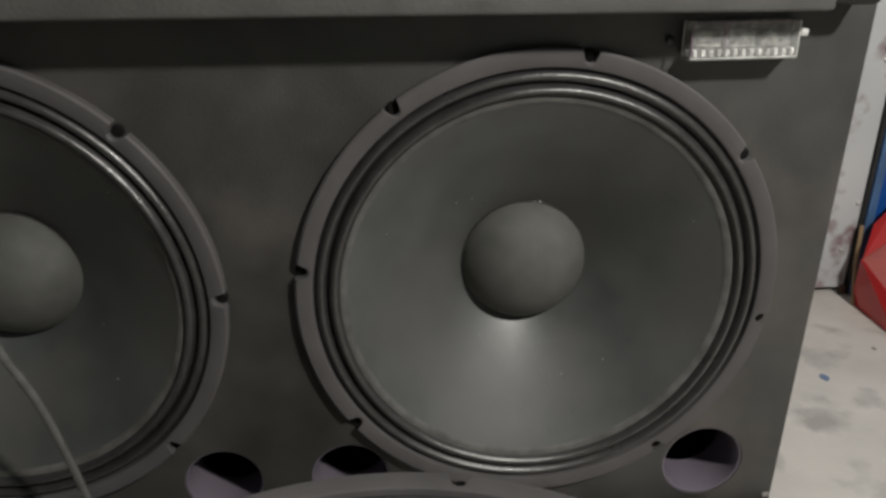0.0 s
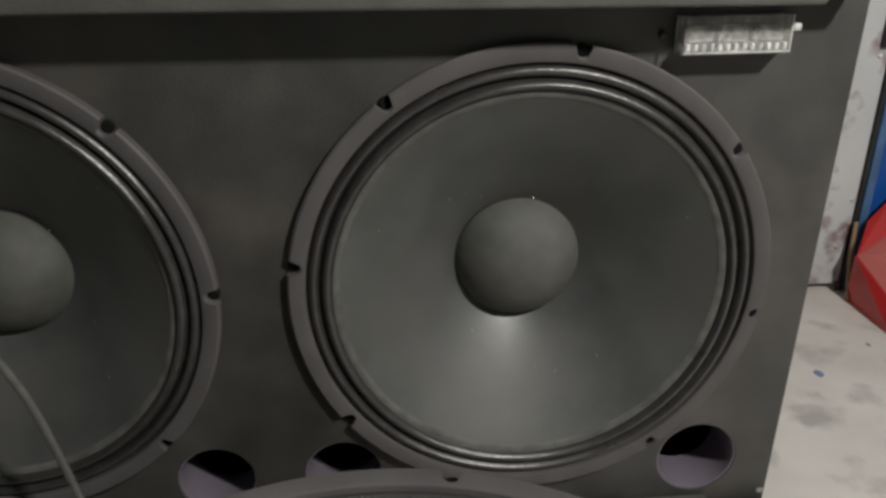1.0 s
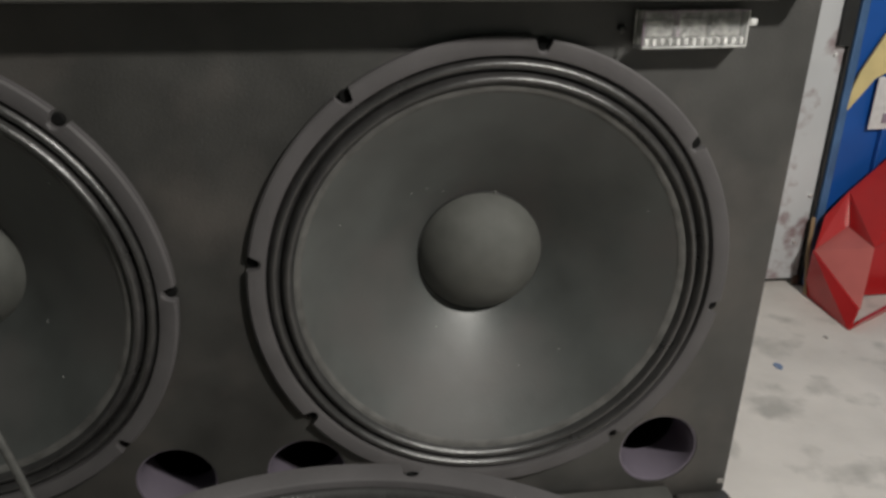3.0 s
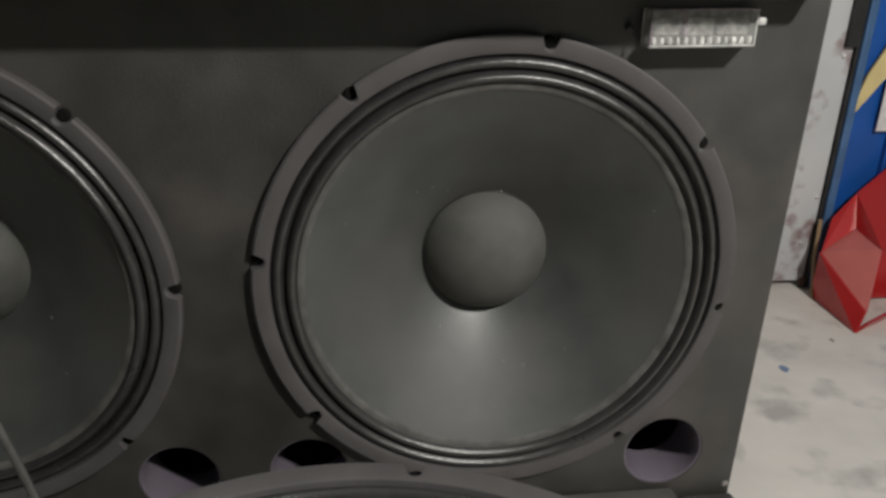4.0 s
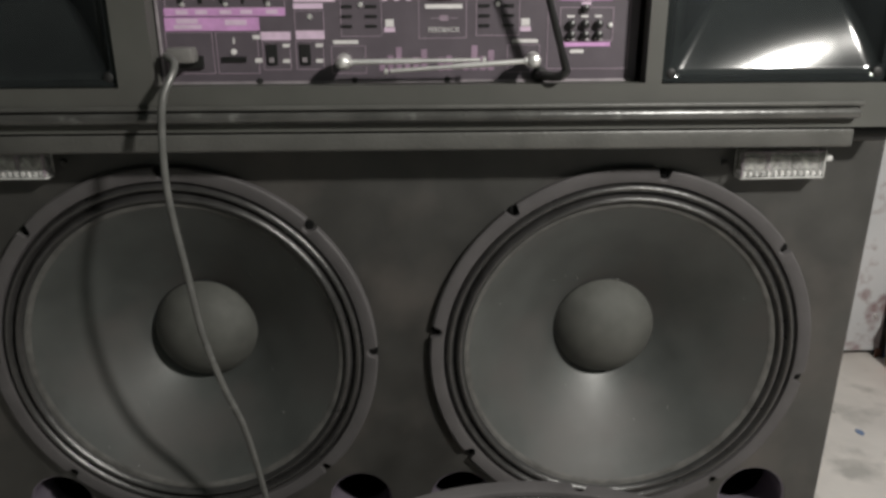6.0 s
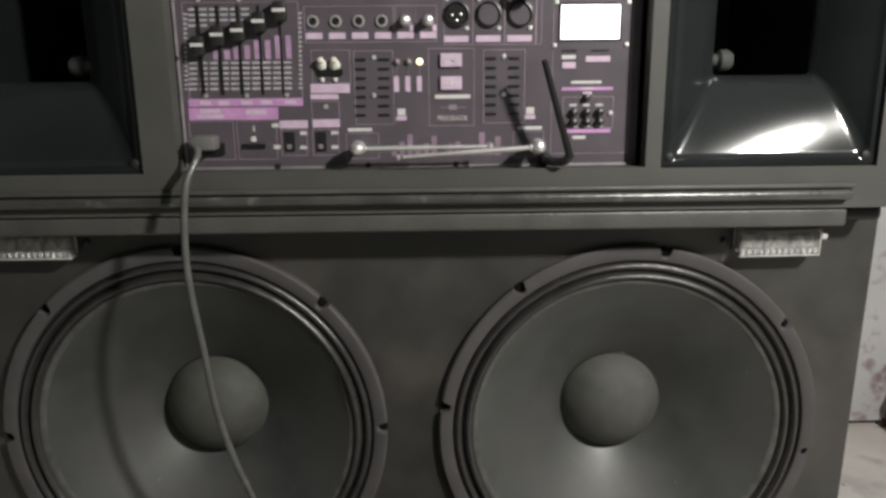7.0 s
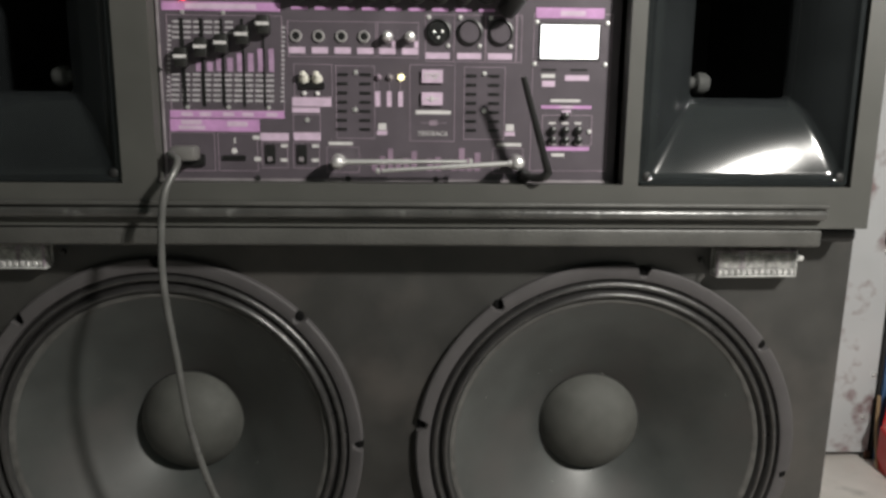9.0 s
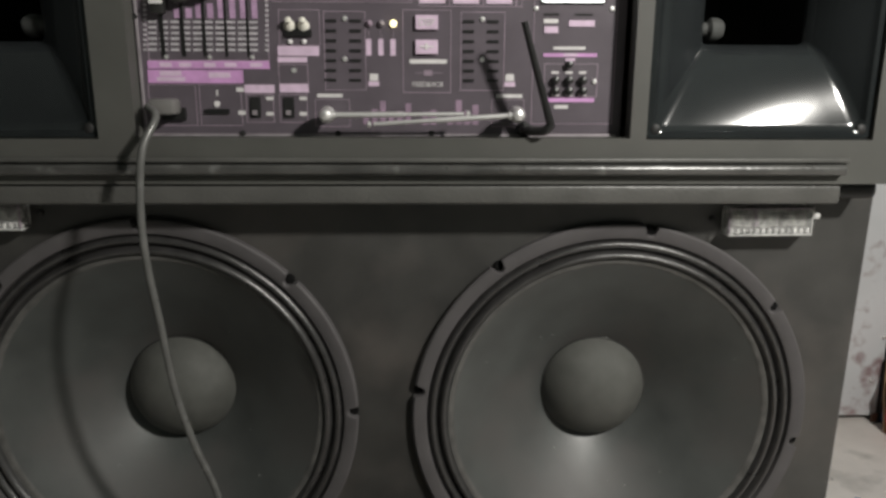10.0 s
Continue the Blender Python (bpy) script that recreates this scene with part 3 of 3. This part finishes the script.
def writing(text, u, v, height, mat, name="lettering"):
    """Letters as a mesh, their middle at (u, v)."""
    cu = bpy.data.curves.new(name, "FONT")
    cu.body, cu.size, cu.align_x, cu.align_y, cu.extrude = text, height * 1.35, "CENTER", "CENTER", 0.0001
    tmp = bpy.data.objects.new(name, cu)
    scene.collection.objects.link(tmp)
    dg = bpy.context.evaluated_depsgraph_get()
    me = bpy.data.meshes.new_from_object(tmp.evaluated_get(dg))
    bpy.data.objects.remove(tmp)
    ob = new(name, me)
    me.materials.clear()
    me.materials.append(mat)
    ob.parent = mixer
    x, z = pan(u, v)
    ob.matrix_basis = pose(x, PY - 0.0009, z, 90, 0, 0)
    return ob


# slider field
plate(304, 2, 512, 17, PINK)
plate(345, 5, 470, 14, PALE, h=0.0009)
for k in range(8):
    plate(356 + 20 * k, -18, 362 + 20 * k, -5, WHITE)
turned("red_led", 341, -6, [(0.0028, 0), (0.0026, 0.003), (0.0004, 0.0045)], LED_R, "lit red indicator")
outline(312, 24, 522, 190)
rows_v = [36, 45, 54, 63] + [127, 136, 145, 154, 163, 172]
bm = bmesh.new()
for k in range(10):
    for v in rows_v:
        u = 331 + 18.3 * k
        if v < 60 and k > 5 or v == 63 and k > 1:
            continue
        x, z = pan(u, v)
        block(x - 0.0034, x + 0.0034, PY - 0.0005, PY - 0.0001, z - 0.0009, z + 0.0009, bm=bm)
for v in range(44, 176, 8):
    for u in (319, 518):
        x, z = pan(u, v)
        block(x - 0.0014, x + 0.0014, PY - 0.0005, PY - 0.0001, z - 0.0008, z + 0.0008, bm=bm)
tagged(part("scale_print", bm, TICK, mixer, "fine white scale ticks"), kind="stuff")
for k, (u, v) in enumerate(((344, 97), (378, 80), (413, 73), (449, 58), (485, 40))):
    plate(u - 2, 30, u + 2, 182, BLACK, "slot", 0.0009)
    x, z = pan(u, v)
    knob = part("slider_knob", block(x - 0.0056, x + 0.0056, PY - 0.0105, PY - 0.0012, z - 0.0088, z + 0.0078, 0.002, 2), KNOB, mixer, smooth=40)
    part("mark", block(x - 0.0054, x + 0.0054, PY - 0.0112, PY - 0.0106, z - 0.0012, z + 0.0016), WHITE, knob, "white line")
    for du in (-11, 8):
        if v < 90 and k > 0:
            plate(u + du - 1, 113 - 8 * k, u + du + 10, 121, MAUVE, "label_strip")
for u, v in ((341, 20), (412, 20), (353, 184), (424, 184), (494, 184)):
    turned("screw", u, v, [(0.0019, 0.0002), (0.0017, 0.0012), (0.0004, 0.0014)], CHROME, segs=12)
plate(322, 190, 522, 203, PINK)
for u in (352, 384, 424, 458, 500):
    plate(u - 10, 193, u + 10, 200, PALE, h=0.0009)
plate(322, 205, 479, 227, PINK)
for u0, u1, v0, v1 in ((342, 378, 207, 215), (338, 384, 217, 224), (422, 458, 209, 218)):
    plate(u0, v0, u1, v1, PALE, h=0.0009)
# inlet, switch and small sockets
outline(322, 229, 404, 299)
plate(346, 268, 386, 288, BLACK, "inlet", 0.004)
outline(405, 229, 478, 299)
plate(416, 270, 456, 278, BLACK, "rocker_slot", 0.002)
turned("switch_dot", 435, 262, [(0.0026, 0.0001), (0.0024, 0.001), (0.0004, 0.0012)], WHITE)
plate(434, 238, 437, 248, WHITE)
for u in (467, 470):
    plate(u, 234 + (u - 467) * 13, u + 12, 241 + (u - 467) * 13, WHITE)
plate(480, 229, 530, 243, PALE)
for u0, u1 in ((482, 530), (537, 585)):
    outline(u0, 245, u1, 293)
    plate(u0 + 8, 250, u0 + 26, 284, BLACK, "socket", 0.0015)
    plate(u0 + 12, 272, u0 + 20, 280, ALU, "pin", 0.003)
    plate(u0 + 34, 249, u0 + 46, 255, WHITE)
    plate(u0 + 34, 275, u0 + 46, 281, WHITE)
plate(538, 228, 586, 242, PALE)
outline(536, 195, 586, 228)
turned("pin_hole", 562, 205, [(0.0022, 0.0002), (0.002, 0.0008), (0.0004, 0.0008)], CHROME, segs=12)
plate(535, 165, 604, 181, PALE)
plate(535, 183, 584, 192, PALE)
outline(536, 106, 606, 164)
for u in (555, 578):
    x, z = pan(u, 129)
    lever = part("toggle", lathe([(0.0050, 0.0), (0.0044, -0.003), (0.0024, -0.0055), (0.0027, -0.0085), (0.0005, -0.010)], 16), IVORY, mixer, "ivory toggle", 40)
    lever.matrix_basis = pose(x, PY, z - 0.002, -35, 0, 0)
    turned("toggle_pin", u + 1, 158, [(0.0022, 0), (0.0018, 0.002), (0.0004, 0.003)], WHITE, segs=12)
plate(549, 139, 592, 149, BLACK, "toggle_base", 0.003)
# jack row
outline(524, 32, 682, 94)
outline(683, 32, 757, 94)
plate(690, 40, 691.2, 94, LINE)
plate(719, 40, 720.2, 94, LINE)
for k, u in enumerate((540, 580, 620, 660)):
    turned("jack", u, 58, [(0.0052, 0), (0.0052, 0.0016), (0.0046, 0.0022), (0.0034, 0.0022), (0.0032, 0.0012)], NICKEL, "chrome jack socket", 24)
    turned("jack_hole", u + 1, 58, [(0.0038, 0.0004), (0.0038, 0.0014), (0.0004, 0.0015)], BLACK, segs=18)
    plate(u - 12, 77, u + 17, 88, PALE)
for u in (701, 741):
    turned("toggle", u, 58, [(0.005, 0), (0.0048, 0.003), (0.0032, 0.006), (0.0036, 0.011), (0.0005, 0.013)], CHROME, "bright toggle", 18)
    plate(u - 14, 77, u + 15, 88, PALE)
    plate(u + 8, 65, u + 15, 76, PALE)
outline(768, 18, 940, 100)
for k, u in enumerate((792, 848, 903)):
    turned("socket_ring", u, 48, [(0.0108, 0), (0.0108, 0.0026), (0.0094, 0.003), (0.0092, 0.0006)], BLACK, "round microphone socket ring", 32)
    turned("socket_core", u, 48, [(0.0088, 0.0002), (0.0088, 0.0012), (0.0004, 0.0013)], BLACK if k == 0 else FACE, segs=28)
    if k == 0:
        for du, dv in ((-9, 1), (-1, 10), (6, 0)):
            turned("pin", u + du, 48 + dv, [(0.0013, 0.001), (0.0012, 0.003), (0.0003, 0.0034)], CHROME, segs=10)
    plate(u - 23, 84, u + 20, 95, PALE)
    for du, dv in ((-18, -25), (17, 24)):
        turned("screw", u + du, 48 + dv, [(0.0021, 0.0002), (0.0018, 0.0012), (0.0004, 0.0014)], CHROME, segs=12)
    plate(u + 27, 20, u + 28.2, 98, LINE)
# cooling slots
for u0 in (610, 838):
    outline(u0, 108, u0 + 72, 238)
    for k in range(7):
        v = 124 + 16.2 * k
        plate(u0 + 4, v - 2.6, u0 + 22, v + 2.2, BLACK, "slot", 0.0009)
        plate(u0 + 44, v - 2.6, u0 + 63, v + 2.2, BLACK, "slot", 0.0009)
    for v in (120, 186):
        turned("screw", u0 + 36, v, [(0.0022, 0.0002), (0.0019, 0.0013), (0.0004, 0.0015)], CHROME, segs=12)
# indicators
for k, u in enumerate((686, 706, 726)):
    turned("led", u, 128, [(0.0029, 0), (0.0027, 0.002), (0.0005, 0.0042)], LED_Y if k == 2 else (ALU if k else LINE), "lit yellow indicator" if k == 2 else "unlit indicator", 16)
    plate(u - 5, 153, u + 4, 180, PALE)
    plate(u - 1, 137, u, 152, LINE)
for u in (694, 920):
    plate(u - 7, 210, u + 7, 222, WHITE)
    plate(u - 9, 223, u + 9, 231, PALE)
# centre block
outline(741, 105, 822, 242)
plate(763, 114, 800, 137, PALE, "button", 0.003, "lilac push button")
plate(763, 154, 800, 177, PALE, "button", 0.003, "lilac push button")
writing("DSP", 781, 126, 0.0058, WHITE).location.y = PY - 0.0035
plate(770, 164, 793, 166.4, WHITE, h=0.0036)
plate(779, 160, 783, 170, WHITE, h=0.0038)
plate(753, 186, 815, 193, WHITE)
plate(762, 208, 808, 209.2, LINE)
plate(777, 204, 791, 213, LINE, h=0.0008)
writing("FEEDBACK", 784, 228, 0.0041, WHITE)
plate(600, 244, 642, 250, WHITE)
plate(898, 244, 941, 250, WHITE)
outline(596, 253, 655, 300)
outline(890, 253, 944, 300)
for k in range(14):
    h = (10, 16, 30, 9, 13, 26, 0, 12, 15, 0, 8, 32, 14, 24)[k]
    if h:
        plate(676 + 14.0 * k, 292 - h - 6, 686 + 14.0 * k, 296, FAINT, "bar_print", 0.0004)
# display block
outline(962, 14, 1092, 295)
plate(966, 4, 1088, 22, PINK)
plate(1010, 9, 1054, 18, PALE, h=0.0009)
plate(972, 31, 1079, 95, BLACK, "display_frame", 0.001)
plate(975, 34, 1076, 92, SCREEN, "display", 0.0022, "white lit display")
for u, v in ((967, 29), (1094, 30), (963, 102), (1090, 102)):
    turned("screw", u, v, [(0.0021, 0.0002), (0.0018, 0.0012), (0.0004, 0.0014)], CHROME, segs=12)
for u0, v0, u1, v1, mt in ((976, 110, 1002, 113, BLACK), (1028, 110, 1058, 113, BLACK), (976, 119, 1000, 126, WHITE), (977, 131, 1000, 142, PALE), (1018, 121, 1061, 131, PALE), (993, 164, 1046, 169, WHITE), (976, 175, 1066, 181, PINK), (1010, 175, 1033, 180, PALE), (1013, 183, 1029, 188, PALE), (978, 250, 1062, 257, PINK), (995, 262, 1018, 268, WHITE)):
    plate(u0, v0, u1, v1, mt, h=0.0006 + (0.0003 if mt == PALE else 0))
outline(978, 192, 1066, 248)
for r in range(2):
    for c in range(3):
        u, v = 996 + 23 * c, 220 + 18 * r
        turned("small_switch", u, v, [(0.0036, 0), (0.0034, 0.004), (0.0005, 0.0055)], BLACK, segs=14)
        plate(u - 6, 205 + 37 * r, u + 6, 209 + 37 * r, WHITE)
turned("small_switch", 1019, 194, [(0.0034, 0), (0.003, 0.004), (0.0005, 0.005)], BLACK, segs=14)
turned("screw", 1062, 222, [(0.0022, 0.0002), (0.0019, 0.0013), (0.0004, 0.0015)], CHROME, segs=12)
# knob row above the sockets
plate(520, -28, 935, -20, PINK)
for k in range(10):
    turned("rotary_knob", 545 + 41.5 * k, -16, [(0.0085, 0), (0.0085, 0.006), (0.0068, 0.007), (0.0064, 0.014), (0.0055, 0.0155), (0.0004, 0.0155)], KNOB, "black rotary knob", 24)
    plate(531 + 41.5 * k, 8, 560 + 41.5 * k, 13, PINK)
for u in (478, 635, 790, 950):
    turned("screw", u, 311, [(0.0026, 0.0017), (0.0024, 0.0026), (0.0005, 0.0028)], RUBBER, segs=14)
turned("screw", 303, 119, [(0.0026, 0.0017), (0.0024, 0.0026), (0.0005, 0.0028)], RUBBER, segs=14)


# ---- antennas ----
def rod_antenna(u, v, u2, v2, label):
    x, z = pan(u, v)
    x2, z2 = pan(u2, v2)
    s = 1 if x2 > x else -1
    a = empty("rod_antenna", pose(x, 0, z), label, "antenna", "rod antennas")
    y = PY - 0.024
    part("connector", lathe([(0.0035, PY), (0.0035, PY - 0.012), (0.0055, PY - 0.013), (0.0068, PY - 0.017), (0.0062, PY - 0.025), (0.004, PY - 0.0295), (0.0005, PY - 0.031)], 24), CHROME, a, "chrome knurled connector", 40)
    d = Vector((x2 - x, 0, z2 - z))
    o = Vector((0, y, 0))
    part("joint", hose([o + d * 0.01, o + d * 0.06], 0.0034, 14), CHROME, a, smooth=40)
    part("thick_rod", hose([o + d * 0.05, o + d * 0.55], 0.0022, 12), CHROME, a, smooth=40)
    part("thin_rod", hose([o + d * 0.5, o + d * 0.97], 0.0016, 12), CHROME, a, smooth=40)
    part("tip", lathe([(0.0004, -0.002), (0.0026, -0.001), (0.0026, 0.001), (0.0004, 0.002)], 14), CHROME, a, smooth=60).matrix_basis = pose(d.x, y, d.z, 0, 0, 90)
    return a


rod_antenna(621, 277, 848, 275, "chrome rod antenna lying level across the panel")
rod_antenna(927, 276, 690, 292, "chrome rod antenna lying slightly sloped across the panel").location.y = -0.004
stick = empty("stick_antenna", pose(0, 0, 0), "black plastic stick antenna leaning on the panel edge", "antenna")
x0, z0 = pan(934, 128)
x1, z1 = pan(981, 296)
part("stick", hose([Vector((x0, PY - 0.036, z0)), Vector((x1, PY - 0.028, z1))], 0.0026, 12, 0.0034), BLACK, stick, smooth=40)
x2, z2 = pan(944, 303)
part("elbow", hose(spline([(x1, PY - 0.028, z1 + 0.002), (x1 - 0.006, PY - 0.027, z1 - 0.003), (x2, PY - 0.018, z2), (x2 - 0.001, PY - 0.002, z2 - 0.001)]), 0.0038, 12), BLACK, stick, smooth=40)
part("nut", lathe([(0.007, PY - 0.0005), (0.007, PY - 0.006), (0.0005, PY - 0.0065)], 6), STEEL, stick).location = (x2, 0, z2)

# ---- cables ----
xp, zp = pan(362, 268)
power = empty("power_cable", pose(0, 0, 0), "grey power cable hanging from the panel inlet", "cable")
part("plug", block(xp - 0.013, xp + 0.009, PY - 0.022, PY - 0.0045, zp - 0.005, zp + 0.008, 0.003), PLUG, power, "grey moulded plug", smooth=40)
part("cord", hose(spline([(xp - 0.012, PY - 0.024, zp + 0.002), (-0.176, -0.05, Z0 + 0.286), (-0.1835, -0.064, Z0 + 0.262), (-0.1865, -0.07, Z0 + 0.225), (-0.186, -0.072, Z0 + 0.18), (-0.179, -0.072, Z0 + 0.12), (-0.172, -0.071, Z0 + 0.06), (-0.160, -0.07, Z0 + 0.01), (-0.1455, -0.063, Z0 - 0.045), (-0.1340, -0.052, Z0 - 0.144), (-0.127, -0.050, Z0 - 0.23), (-0.14, -0.09, Z0 - 0.29), (-0.19, -0.12, 0.006), (-0.4, -0.16, 0.006), (-0.8, -0.1, 0.006)], 10), 0.0031, 12), CABLE, power, smooth=60)
xm, zm = pan(905, 25)
mic = empty("microphone_cable", pose(0, 0, 0), "black cable with plug in front of the knobs", "cable")
part("plug", hose(spline([(xm + 0.002, PY - 0.0105, zm + 0.006), (xm + 0.008, PY - 0.019, zm + 0.013), (xm + 0.016, PY - 0.026, zm + 0.024)]), 0.0085, 16), RUBBER, mic, smooth=40)
part("cord", hose(spline([(xm + 0.016, PY - 0.026, zm + 0.024), (xm + 0.026, PY - 0.036, zm + 0.045), (xm + 0.036, PY - 0.04, zm + 0.10), (xm + 0.04, -0.035, UT + 0.01), (xm + 0.04, 0.05, UT + 0.005), (xm + 0.1, 0.2, UT + 0.004)]), 0.0035, 10), RUBBER, mic, smooth=60)

# ---- lamp that lights the place ----
lamp = empty("hanging_lamp", pose(*BULB), "bare bulb socket hanging on a cord from the ceiling", "lamp")
part("socket", lathe([(0.0005, 0.062), (0.020, 0.062), (0.021, 0.075), (0.018, 0.115), (0.006, 0.12), (0.0005, 0.12)], 24), BLACK, lamp, smooth=40).matrix_basis = pose(0, 0, 0, 90)
part("cord", hose([Vector((0, 0, 0.12)), Vector((0, 0, 2.58 - BULB[2]))], 0.003, 8), BLACK, lamp)
part("rose", lathe([(0.0005, 0.0), (0.025, 0.0), (0.04, 0.02), (0.0005, 0.02)], 24), BLACK, lamp).matrix_basis = pose(0, 0, 2.579 - BULB[2], 90)
